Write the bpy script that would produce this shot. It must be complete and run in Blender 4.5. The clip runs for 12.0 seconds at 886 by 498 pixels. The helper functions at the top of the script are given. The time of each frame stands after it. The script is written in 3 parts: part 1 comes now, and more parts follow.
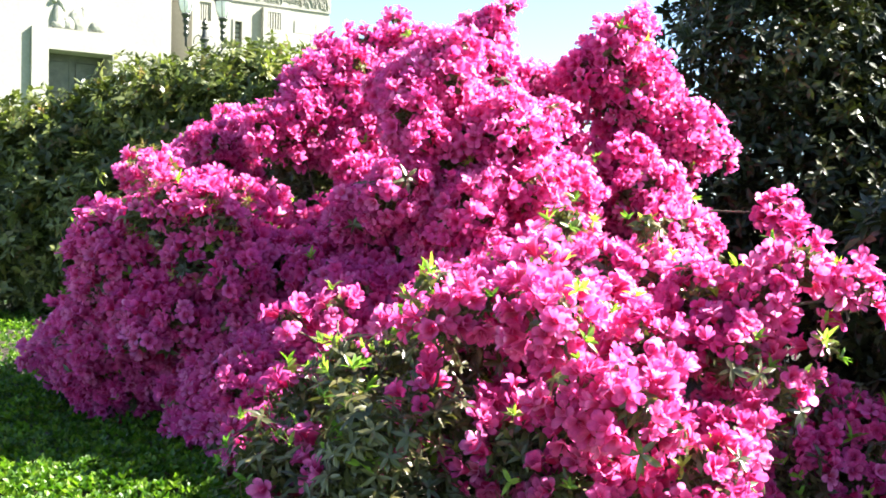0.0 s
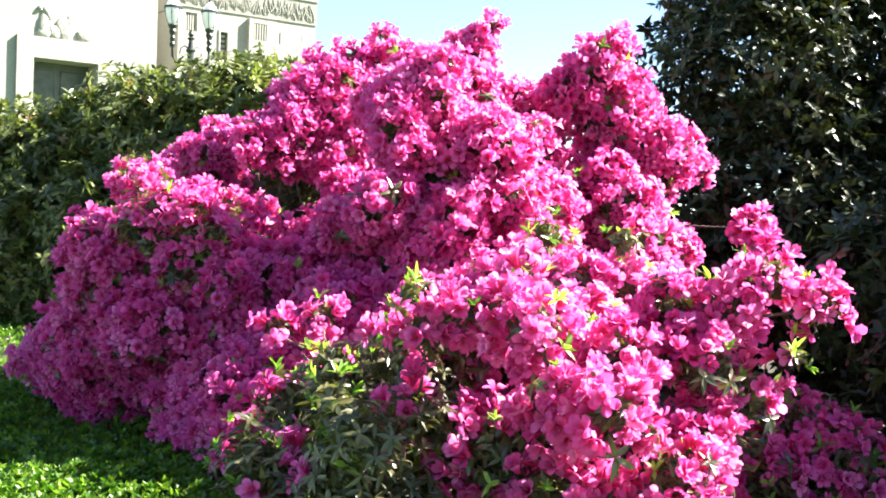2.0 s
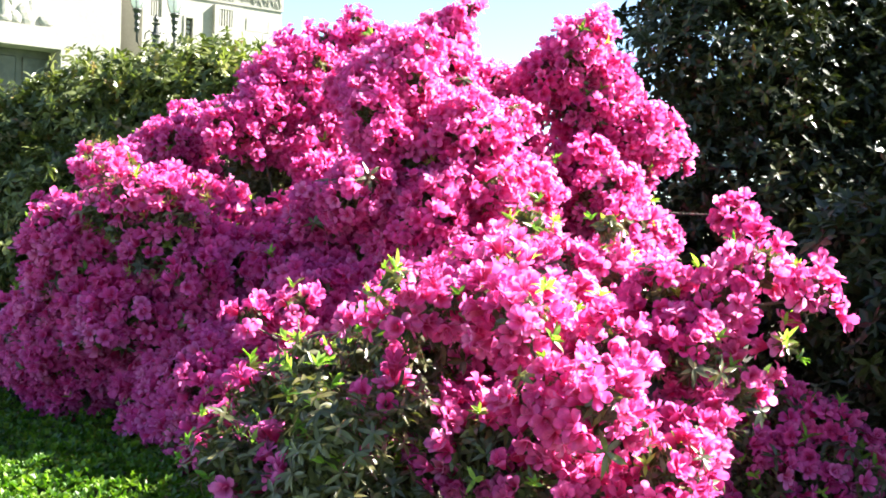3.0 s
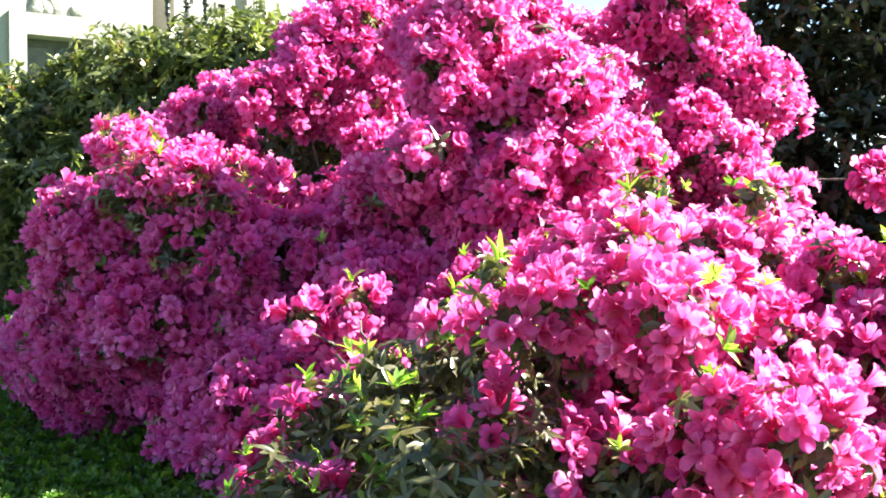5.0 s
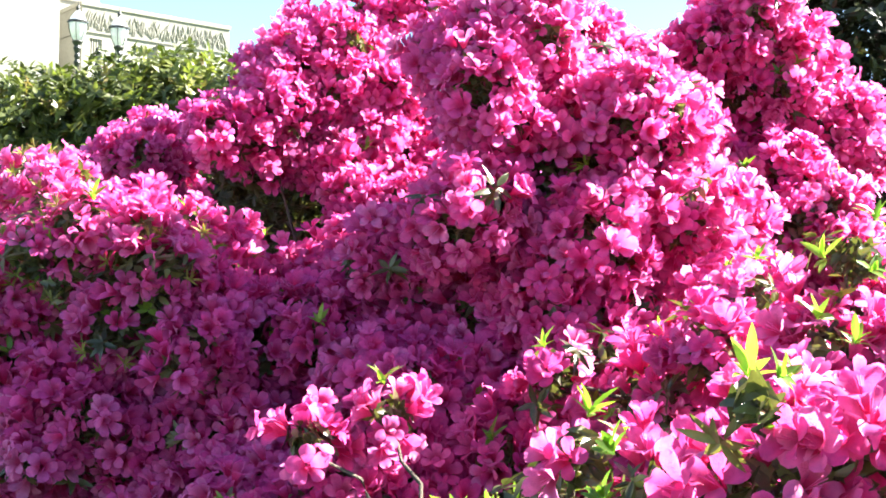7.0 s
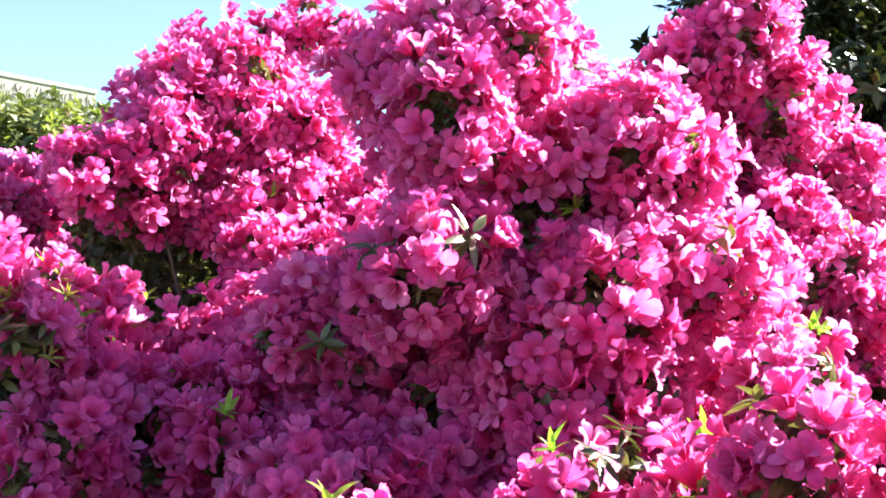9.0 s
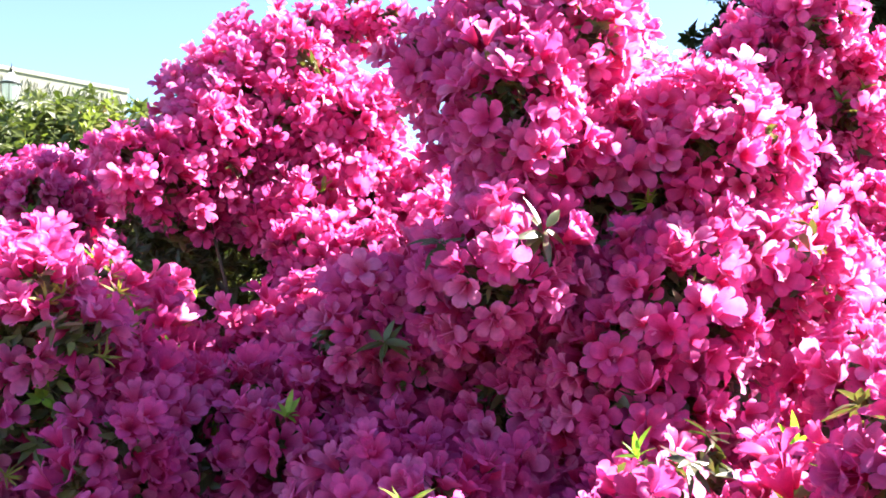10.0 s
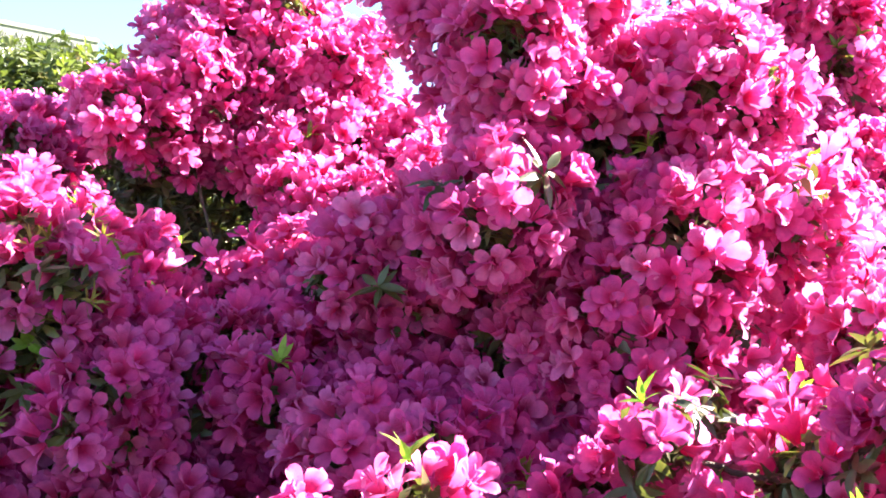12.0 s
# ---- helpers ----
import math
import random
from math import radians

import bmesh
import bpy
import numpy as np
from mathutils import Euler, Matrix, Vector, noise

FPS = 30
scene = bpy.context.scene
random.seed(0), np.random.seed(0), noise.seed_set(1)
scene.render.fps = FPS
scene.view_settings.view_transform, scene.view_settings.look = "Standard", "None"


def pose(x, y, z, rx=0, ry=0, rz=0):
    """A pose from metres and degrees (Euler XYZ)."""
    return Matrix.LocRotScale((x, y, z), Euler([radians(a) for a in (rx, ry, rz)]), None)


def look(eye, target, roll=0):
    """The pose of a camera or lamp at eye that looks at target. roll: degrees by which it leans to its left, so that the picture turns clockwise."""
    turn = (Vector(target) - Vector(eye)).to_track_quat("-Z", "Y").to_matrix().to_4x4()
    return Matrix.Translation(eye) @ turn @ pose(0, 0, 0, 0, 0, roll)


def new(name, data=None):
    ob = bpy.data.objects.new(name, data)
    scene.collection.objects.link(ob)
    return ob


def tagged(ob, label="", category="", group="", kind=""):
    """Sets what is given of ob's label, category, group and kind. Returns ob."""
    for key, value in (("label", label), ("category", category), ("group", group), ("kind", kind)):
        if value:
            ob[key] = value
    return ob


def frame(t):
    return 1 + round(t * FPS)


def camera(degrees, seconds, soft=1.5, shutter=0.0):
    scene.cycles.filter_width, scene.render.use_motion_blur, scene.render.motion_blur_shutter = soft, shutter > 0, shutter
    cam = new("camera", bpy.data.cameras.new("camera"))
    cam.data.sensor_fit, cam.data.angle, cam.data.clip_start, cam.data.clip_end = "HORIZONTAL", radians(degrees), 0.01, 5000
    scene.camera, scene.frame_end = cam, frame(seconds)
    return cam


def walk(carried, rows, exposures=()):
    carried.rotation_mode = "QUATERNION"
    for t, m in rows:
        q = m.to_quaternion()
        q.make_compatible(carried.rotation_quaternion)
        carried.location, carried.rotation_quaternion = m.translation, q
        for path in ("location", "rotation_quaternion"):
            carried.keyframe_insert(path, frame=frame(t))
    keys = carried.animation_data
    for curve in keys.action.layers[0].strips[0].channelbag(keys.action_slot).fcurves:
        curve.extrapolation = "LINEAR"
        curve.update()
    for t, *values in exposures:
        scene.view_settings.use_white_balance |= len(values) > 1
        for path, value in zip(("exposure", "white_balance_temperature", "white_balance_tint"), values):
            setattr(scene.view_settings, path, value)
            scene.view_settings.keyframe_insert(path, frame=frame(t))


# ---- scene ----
# ---------------------------------------------------------------- camera
cam = camera(42.4, 12.0, soft=1.8)
PATH = [
    (0, (0.242, 0.022, 1.103), (0.143, 2.019, 1.062), 1.1),
    (0.5, (0.257, -0.033, 1.094), (0.152, 1.964, 1.045), 1.1),
    (1, (0.259, -0.092, 1.097), (0.155, 1.905, 1.059), 0.5),
    (1.5, (0.257, -0.124, 1.094), (0.154, 1.873, 1.078), 0.8),
    (2, (0.243, -0.116, 1.098), (0.173, 1.883, 1.08), 1.7),
    (2.5, (0.227, -0.083, 1.095), (0.2, 1.917, 1.068), 2.1),
    (2.7, (0.217, -0.045, 1.094), (0.202, 1.955, 1.062), 1.9),
    (4.3, (0.064, 0.491, 1.078), (0.03, 2.49, 1.029), 0.8),
    (4.5, (0.063, 0.61, 1.082), (0.004, 2.608, 1.024), 0.8),
    (5, (0.002, 0.906, 1.067), (-0.074, 2.904, 0.999), 0.2),
    (5.5, (-0.127, 1.178, 1.071), (-0.144, 3.178, 1.021), 0.5),
    (6, (-0.219, 1.497, 1.055), (-0.221, 3.496, 1.019), 2.0),
    (6.5, (-0.296, 1.78, 1.059), (-0.292, 3.78, 1.045), 2.0),
    (7, (-0.432, 2.071, 1.078), (-0.344, 4.068, 1.126), 1.0),
    (7.5, (-0.518, 2.312, 1.071), (-0.328, 4.3, 1.179), 0.8),
    (7.7, (-0.528, 2.402, 1.068), (-0.303, 4.385, 1.198), 1.0),
    (9.3, (-0.584, 2.897, 1.087), (-0.271, 4.866, 1.263), 0.8),
    (9.5, (-0.598, 2.921, 1.085), (-0.302, 4.893, 1.258), 0.9),
    (10, (-0.634, 2.949, 1.087), (-0.371, 4.926, 1.26), 1.0),
    (10.5, (-0.651, 2.958, 1.089), (-0.411, 4.938, 1.261), 1.2),
    (11, (-0.666, 2.966, 1.087), (-0.431, 4.948, 1.245), 1.4),
    (11.5, (-0.67, 2.982, 1.076), (-0.411, 4.962, 1.208), 1.3),
    (12, (-0.672, 3.005, 1.069), (-0.361, 4.979, 1.162), 1.1),
]
walk(cam, [(t, look(eye, target, roll)) for t, eye, target, roll in PATH], exposures=[(0.0, 2.84), (5.5, 2.92), (7.5, 3.0), (9.5, 2.92), (12.0, 3.22)])

# ---------------------------------------------------------------- light
SUN_WAY = Vector((0.79, 0.19, 0.69)).normalized()
world = bpy.data.worlds.new("sky")
scene.world = world
world.use_nodes = True
wt = world.node_tree
wt.nodes.clear()
sky = wt.nodes.new("ShaderNodeTexSky")
sky.sky_type, sky.sun_disc = "NISHITA", False
sky.sun_elevation = math.asin(SUN_WAY.z)
sky.sun_rotation = math.atan2(SUN_WAY.x, SUN_WAY.y)
sky.air_density, sky.dust_density, sky.ozone_density = 0.8, 0.1, 1.8
wcoord = wt.nodes.new("ShaderNodeTexCoord")
wmap = wt.nodes.new("ShaderNodeMapping")
wmap.inputs["Scale"].default_value = (1.6, 1.6, 4.5)
wnoise = wt.nodes.new("ShaderNodeTexNoise")
wnoise.inputs["Scale"].default_value, wnoise.inputs["Detail"].default_value = 1.5, 6
wramp = wt.nodes.new("ShaderNodeValToRGB")
wramp.color_ramp.elements[0].position, wramp.color_ramp.elements[1].position = 0.66, 1.0
wmix = wt.nodes.new("ShaderNodeMix")
wmix.data_type = "RGBA"
wmix.inputs[7].default_value = (4.2, 4.9, 5.7, 1)
wbg = wt.nodes.new("ShaderNodeBackground")
wbg.inputs["Strength"].default_value = 0.05
wout = wt.nodes.new("ShaderNodeOutputWorld")
for a, b in ((wcoord.outputs["Generated"], wmap.inputs["Vector"]), (wmap.outputs[0], wnoise.inputs["Vector"]), (wnoise.outputs[0], wramp.inputs[0]),
             (wramp.outputs[0], wmix.inputs[0]), (sky.outputs[0], wmix.inputs[6]), (wmix.outputs[2], wbg.inputs[0]), (wbg.outputs[0], wout.inputs[0])):
    wt.links.new(a, b)
sun = new("sun", bpy.data.lights.new("sun", "SUN"))
sun.data.energy, sun.data.angle, sun.data.color = 5.0, radians(0.53), (1.0, 0.95, 0.87)
sun.matrix_world = look(SUN_WAY * 40, (0, 0, 0))


# ---------------------------------------------------------------- materials
def shader(name):
    """A new material, its node maker, its linker and its Principled node."""
    m = bpy.data.materials.new(name)
    m.use_nodes = True
    t = m.node_tree
    return m, t.nodes.new, t.links.new, t.nodes["Principled BSDF"], t.nodes["Material Output"]


def ramp(make, *stops):
    r = make("ShaderNodeValToRGB")
    e = r.color_ramp.elements
    while len(e) < len(stops):
        e.new(0.5)
    for el, (p, c) in zip(e, stops):
        el.position, el.color = p, (*c, 1)
    return r


def mixer(make, kind="MIX"):
    n = make("ShaderNodeMix")
    n.data_type, n.blend_type = "RGBA", kind
    return n


def value(make, op, a=0.0, b=0.0):
    n = make("ShaderNodeMath")
    n.operation = op
    n.inputs[0].default_value, n.inputs[1].default_value = a, b
    return n


def leafy(name, stops, through_light=0.3, rough=0.42, back=1.5, spec=0.5):
    """A leaf or petal skin: colour by the attribute tone, some light passing through."""
    m, make, link, bsdf, out = shader(name)
    at, info, add, fr = make("ShaderNodeAttribute"), make("ShaderNodeObjectInfo"), value(make, "ADD"), value(make, "FRACT")
    at.attribute_name = "tone"
    link(at.outputs["Fac"], add.inputs[0]), link(info.outputs["Random"], add.inputs[1]), link(add.outputs[0], fr.inputs[0])
    col = ramp(make, *stops)
    link(fr.outputs[0], col.inputs[0])
    coord, noi, var = make("ShaderNodeTexCoord"), make("ShaderNodeTexNoise"), ramp(make, (0.3, (0.72, 0.72, 0.72)), (0.7, (1.15, 1.15, 1.15)))
    noi.inputs["Scale"].default_value, noi.inputs["Detail"].default_value = 55, 4
    link(coord.outputs["Object"], noi.inputs["Vector"]), link(noi.outputs[0], var.inputs[0])
    mul = mixer(make, "MULTIPLY")
    mul.inputs[0].default_value = 1
    link(col.outputs[0], mul.inputs[6]), link(var.outputs[0], mul.inputs[7])
    link(mul.outputs[2], bsdf.inputs["Base Color"])
    bsdf.inputs["Roughness"].default_value = rough
    bsdf.inputs["Specular IOR Level"].default_value = spec
    tr, bright, mx = make("ShaderNodeBsdfTranslucent"), mixer(make, "MULTIPLY"), make("ShaderNodeMixShader")
    bright.inputs[0].default_value, bright.inputs[7].default_value = 1, (back, back * 1.15, back * 0.5, 1)
    link(mul.outputs[2], bright.inputs[6]), link(bright.outputs[2], tr.inputs[0])
    mx.inputs[0].default_value = through_light
    link(bsdf.outputs[0], mx.inputs[1]), link(tr.outputs[0], mx.inputs[2]), link(mx.outputs[0], out.inputs[0])
    return m


def petal_skin():
    m, make, link, bsdf, out = shader("azalea_petal")
    at, info, add, fr = make("ShaderNodeAttribute"), make("ShaderNodeObjectInfo"), value(make, "ADD"), value(make, "FRACT")
    at.attribute_name = "tone"
    link(at.outputs["Fac"], add.inputs[0]), link(info.outputs["Random"], add.inputs[1]), link(add.outputs[0], fr.inputs[0])
    col = ramp(make, (0.0, (0.76, 0.07, 0.36)), (0.45, (0.84, 0.12, 0.45)), (0.8, (0.89, 0.185, 0.54)), (1.0, (0.93, 0.28, 0.63)))
    link(fr.outputs[0], col.inputs[0])
    along = make("ShaderNodeAttribute")
    along.attribute_name = "along"
    throat = ramp(make, (0.2, (1, 1, 1)), (0.68, (0, 0, 0)))
    link(along.outputs["Fac"], throat.inputs[0])
    deep = mixer(make)
    deep.inputs[7].default_value = (0.52, 0.008, 0.09, 1)
    fac = value(make, "MULTIPLY", 0, 0.86)
    link(throat.outputs[0], fac.inputs[0]), link(fac.outputs[0], deep.inputs[0]), link(col.outputs[0], deep.inputs[6])
    blotch, spots = make("ShaderNodeAttribute"), make("ShaderNodeTexVoronoi")
    blotch.attribute_name = "blotch"
    spots.inputs["Scale"].default_value = 420
    dots = ramp(make, (0.25, (1, 1, 1)), (0.5, (0.25, 0.25, 0.25)))
    coord = make("ShaderNodeTexCoord")
    link(coord.outputs["Object"], spots.inputs["Vector"]), link(spots.outputs["Distance"], dots.inputs[0])
    bf = value(make, "MULTIPLY")
    link(blotch.outputs["Fac"], bf.inputs[0]), link(dots.outputs[0], bf.inputs[1])
    deep2 = mixer(make)
    deep2.inputs[7].default_value = (0.40, 0.004, 0.10, 1)
    link(bf.outputs[0], deep2.inputs[0]), link(deep.outputs[2], deep2.inputs[6])
    noi, var = make("ShaderNodeTexNoise"), ramp(make, (0.3, (0.85, 0.78, 0.85)), (0.7, (1.06, 1.1, 1.06)))
    noi.inputs["Scale"].default_value, noi.inputs["Detail"].default_value = 90, 3
    link(coord.outputs["Object"], noi.inputs["Vector"]), link(noi.outputs[0], var.inputs[0])
    mul = mixer(make, "MULTIPLY")
    mul.inputs[0].default_value = 1
    link(deep2.outputs[2], mul.inputs[6]), link(var.outputs[0], mul.inputs[7])
    link(mul.outputs[2], bsdf.inputs["Base Color"])
    bsdf.inputs["Roughness"].default_value = 0.5
    bsdf.inputs["Specular IOR Level"].default_value = 0.28
    bump = make("ShaderNodeBump")
    bump.inputs["Strength"].default_value, bump.inputs["Distance"].default_value = 0.25, 0.002
    link(noi.outputs[0], bump.inputs["Height"]), link(bump.outputs[0], bsdf.inputs["Normal"])
    tr, mx = make("ShaderNodeBsdfTranslucent"), make("ShaderNodeMixShader")
    glow = make("ShaderNodeGamma")
    glow.inputs["Gamma"].default_value = 0.8
    warm = mixer(make, "MULTIPLY")
    warm.inputs[0].default_value, warm.inputs[7].default_value = 1, (1.0, 0.96, 0.94, 1)
    link(mul.outputs[2], glow.inputs[0]), link(glow.outputs[0], warm.inputs[6]), link(warm.outputs[2], tr.inputs[0])
    mx.inputs[0].default_value = 0.62
    link(bsdf.outputs[0], mx.inputs[1]), link(tr.outputs[0], mx.inputs[2]), link(mx.outputs[0], out.inputs[0])
    return m


def rough_skin(name, dark, light, scale=6.0, rough=0.8, bump_by=0.4, dist=0.01, metal=0.0):
    """A matt surface with two scales of mottling and fine relief."""
    m, make, link, bsdf, out = shader(name)
    coord, big, fine = make("ShaderNodeTexCoord"), make("ShaderNodeTexNoise"), make("ShaderNodeTexNoise")
    big.inputs["Scale"].default_value, big.inputs["Detail"].default_value = scale, 5
    fine.inputs["Scale"].default_value, fine.inputs["Detail"].default_value = scale * 14, 6
    link(coord.outputs["Object"], big.inputs["Vector"]), link(coord.outputs["Object"], fine.inputs["Vector"])
    half = value(make, "MULTIPLY_ADD", 0, 0.55)
    link(fine.outputs[0], half.inputs[0])
    scaled = value(make, "MULTIPLY", 0, 0.45)
    link(big.outputs[0], scaled.inputs[0]), link(scaled.outputs[0], half.inputs[2])
    col = ramp(make, (0.32, dark), (0.68, light))
    link(half.outputs[0], col.inputs[0]), link(col.outputs[0], bsdf.inputs["Base Color"])
    bsdf.inputs["Roughness"].default_value, bsdf.inputs["Metallic"].default_value = rough, metal
    bump = make("ShaderNodeBump")
    bump.inputs["Strength"].default_value, bump.inputs["Distance"].default_value = bump_by, dist
    link(fine.outputs[0], bump.inputs["Height"]), link(bump.outputs[0], bsdf.inputs["Normal"])
    return m


PETAL = petal_skin()
OLD_LEAF = leafy("azalea_leaf", ((0.0, (0.045, 0.05, 0.02)), (0.6, (0.095, 0.092, 0.037)), (1.0, (0.18, 0.16, 0.066))), 0.25, 0.34, 1.6, 0.55)
NEW_LEAF = leafy("azalea_new_leaf", ((0.0, (0.10, 0.20, 0.03)), (0.5, (0.20, 0.34, 0.05)), (1.0, (0.33, 0.44, 0.09))), 0.45, 0.4, 1.5)
SPENT_SKIN = leafy("spent_bloom", ((0.0, (0.16, 0.17, 0.04)), (0.5, (0.30, 0.25, 0.07)), (1.0, (0.34, 0.36, 0.08))), 0.35, 0.6, 1.2)
HEDGE_LEAF = leafy("camellia_leaf", ((0.0, (0.05, 0.066, 0.018)), (0.65, (0.12, 0.14, 0.04)), (0.93, (0.23, 0.24, 0.075)), (1.0, (0.20, 0.12, 0.05))), 0.28, 0.36, 1.7, 0.5)
TREE_LEAF = leafy("evergreen_leaf", ((0.0, (0.017, 0.022, 0.007)), (0.75, (0.034, 0.042, 0.012)), (1.0, (0.085, 0.088, 0.027))), 0.1, 0.38, 1.5, 0.32)
COVER_LEAF = leafy("ground_cover_leaf", ((0.0, (0.028, 0.085, 0.004)), (0.5, (0.07, 0.16, 0.008)), (1.0, (0.17, 0.27, 0.025))), 0.42, 0.42, 1.4)
BARK = rough_skin("bark", (0.05, 0.038, 0.028), (0.15, 0.12, 0.09), 18, 0.9, 0.8, 0.01)
SOIL = rough_skin("soil", (0.018, 0.014, 0.009), (0.07, 0.052, 0.032), 5, 0.95, 1.0, 0.03)
LAWN = rough_skin("lawn", (0.035, 0.08, 0.013), (0.08, 0.15, 0.028), 0.7, 0.9, 1.0, 0.04)
STONE = rough_skin("limestone", (0.225, 0.217, 0.185), (0.295, 0.287, 0.25), 0.5, 0.85, 0.3, 0.02)
STONE_TRIM = rough_skin("limestone_carved", (0.18, 0.174, 0.146), (0.265, 0.257, 0.22), 1.3, 0.85, 0.5, 0.03)
BRONZE = rough_skin("bronze", (0.05, 0.055, 0.045), (0.13, 0.13, 0.10), 3, 0.5, 0.3, 0.01, 0.6)
IRON = rough_skin("painted_iron", (0.02, 0.022, 0.02), (0.05, 0.052, 0.048), 20, 0.45, 0.2, 0.003, 0.3)


def lamp_glass():
    """Milky glass that lets diffuse light pass."""
    m, make, link, bsdf, out = shader("frosted_lamp_glass")
    bsdf.inputs["Base Color"].default_value = (0.72, 0.73, 0.73, 1)
    bsdf.inputs["Roughness"].default_value = 0.22
    tr, mx = make("ShaderNodeBsdfTranslucent"), make("ShaderNodeMixShader")
    tr.inputs[0].default_value = (0.85, 0.86, 0.86, 1)
    mx.inputs[0].default_value = 0.5
    link(bsdf.outputs[0], mx.inputs[1]), link(tr.outputs[0], mx.inputs[2]), link(mx.outputs[0], out.inputs[0])
    return m


GLASS = lamp_glass()


# ---------------------------------------------------------------- mesh tools
def mesh_of(name, verts, faces, material, smooth=True, **point_data):
    """A mesh from arrays; point_data: float attributes on the points."""
    me = bpy.data.meshes.new(name)
    verts, faces = np.asarray(verts, np.float32), np.asarray(faces, np.int32)
    k = faces.shape[1]
    me.vertices.add(len(verts))
    me.vertices.foreach_set("co", verts.ravel())
    me.loops.add(faces.size)
    me.loops.foreach_set("vertex_index", faces.ravel())
    me.polygons.add(len(faces))
    me.polygons.foreach_set("loop_start", np.arange(0, faces.size, k, dtype=np.int32))
    me.polygons.foreach_set("use_smooth", np.full(len(faces), smooth))
    for key, vals in point_data.items():
        at = me.attributes.new(key, "FLOAT", "POINT")
        at.data.foreach_set("value", np.asarray(vals, np.float32).ravel())
    me.update(calc_edges=True)
    me.materials.append(material)
    return me


def thing(name, at, label, category, group="", kind=""):
    ob = new(name)
    ob.empty_display_size = 0.2
    ob.matrix_basis = at if isinstance(at, Matrix) else Matrix.Translation(at)
    return tagged(ob, label, category, group, kind)


def part(name, data, material, parent, label="", m=None, kind=""):
    """One mesh object under a thing or a part, from a bmesh or a mesh."""
    if isinstance(data, bmesh.types.BMesh):
        me = bpy.data.meshes.new(name)
        bmesh.ops.recalc_face_normals(data, faces=data.faces)
        data.to_mesh(me)
        data.free()
        me.materials.append(material)
        data = me
    ob = new(name, data)
    ob.parent = parent
    if m is not None:
        ob.matrix_basis = m
    return tagged(ob, label, "", "", kind)


def box(bm, x0, x1, y0, y1, z0, z1, bevel=0.0):
    r = bmesh.ops.create_cube(bm, size=1)
    vs = r["verts"]
    for v in vs:
        v.co = Vector(((x0 + x1) / 2 + v.co.x * (x1 - x0), (y0 + y1) / 2 + v.co.y * (y1 - y0), (z0 + z1) / 2 + v.co.z * (z1 - z0)))
    if bevel:
        es = list({e for v in vs for e in v.link_edges})
        bmesh.ops.bevel(bm, geom=es, offset=bevel, segments=1, affect="EDGES")
    return bm


def turned(bm, profile, cx=0.0, cy=0.0, seg=12):
    """A lathe shape from (radius, z) pairs."""
    rings = [[bm.verts.new((cx + r * math.cos(2 * math.pi * i / seg), cy + r * math.sin(2 * math.pi * i / seg), z)) for i in range(seg)] for r, z in profile]
    for a, b in zip(rings, rings[1:]):
        for i in range(seg):
            bm.faces.new((a[i], a[(i + 1) % seg], b[(i + 1) % seg], b[i]))
    bm.faces.new(rings[0][::-1]), bm.faces.new(rings[-1])
    return bm


def tube(points, r0, r1, sides=6):
    """Arrays of a tapering tube along points."""
    pts = [Vector(p) for p in points]
    vs, fs = [], []
    for i, p in enumerate(pts):
        way = (pts[min(i + 1, len(pts) - 1)] - pts[max(i - 1, 0)]).normalized()
        a = way.orthogonal().normalized()
        b = way.cross(a)
        r = r0 + (r1 - r0) * i / (len(pts) - 1)
        for j in range(sides):
            w = 2 * math.pi * j / sides
            vs.append(p + (a * math.cos(w) + b * math.sin(w)) * r)
        if i:
            for j in range(sides):
                k = (j + 1) % sides
                fs.append(((i - 1) * sides + j, (i - 1) * sides + k, i * sides + k, i * sides + j))
    return np.array(vs), np.array(fs)


rng = np.random.default_rng(7)


def unit(v):
    return v / np.maximum(np.linalg.norm(v, axis=-1, keepdims=True), 1e-9)


def frames_along(axis, spin):
    """Rotation matrices whose z axes are axis, turned by spin about them."""
    ref = np.where(np.abs(axis[:, 2:3]) > 0.95, np.array([[1.0, 0, 0]]), np.array([[0, 0, 1.0]]))
    a = unit(np.cross(ref, axis))
    b = np.cross(axis, a)
    c, s = np.cos(spin)[:, None], np.sin(spin)[:, None]
    return np.stack((a * c + b * s, b * c - a * s, axis), axis=2)


def spread(kinds, which, rots, places, sizes, tones):
    """Joins placed copies of the kinds (verts, faces, point data) into one set of arrays."""
    vs, fs, data, n = [], [], {}, 0
    for k, (v, f, extra) in enumerate(kinds):
        idx = np.nonzero(which == k)[0]
        if not len(idx):
            continue
        w = np.einsum("nij,vj->nvi", rots[idx], v) * sizes[idx, None, None] + places[idx, None, :]
        vs.append(w.reshape(-1, 3))
        fs.append((f[None] + (n + np.arange(len(idx)) * len(v))[:, None, None]).reshape(-1, f.shape[1]))
        n += len(idx) * len(v)
        data.setdefault("tone", []).append(np.repeat(tones[idx], len(v)))
        for key, val in extra.items():
            data.setdefault(key, []).append(np.tile(val, len(idx)))
    return np.concatenate(vs), np.concatenate(fs), {k: np.concatenate(v) for k, v in data.items()}


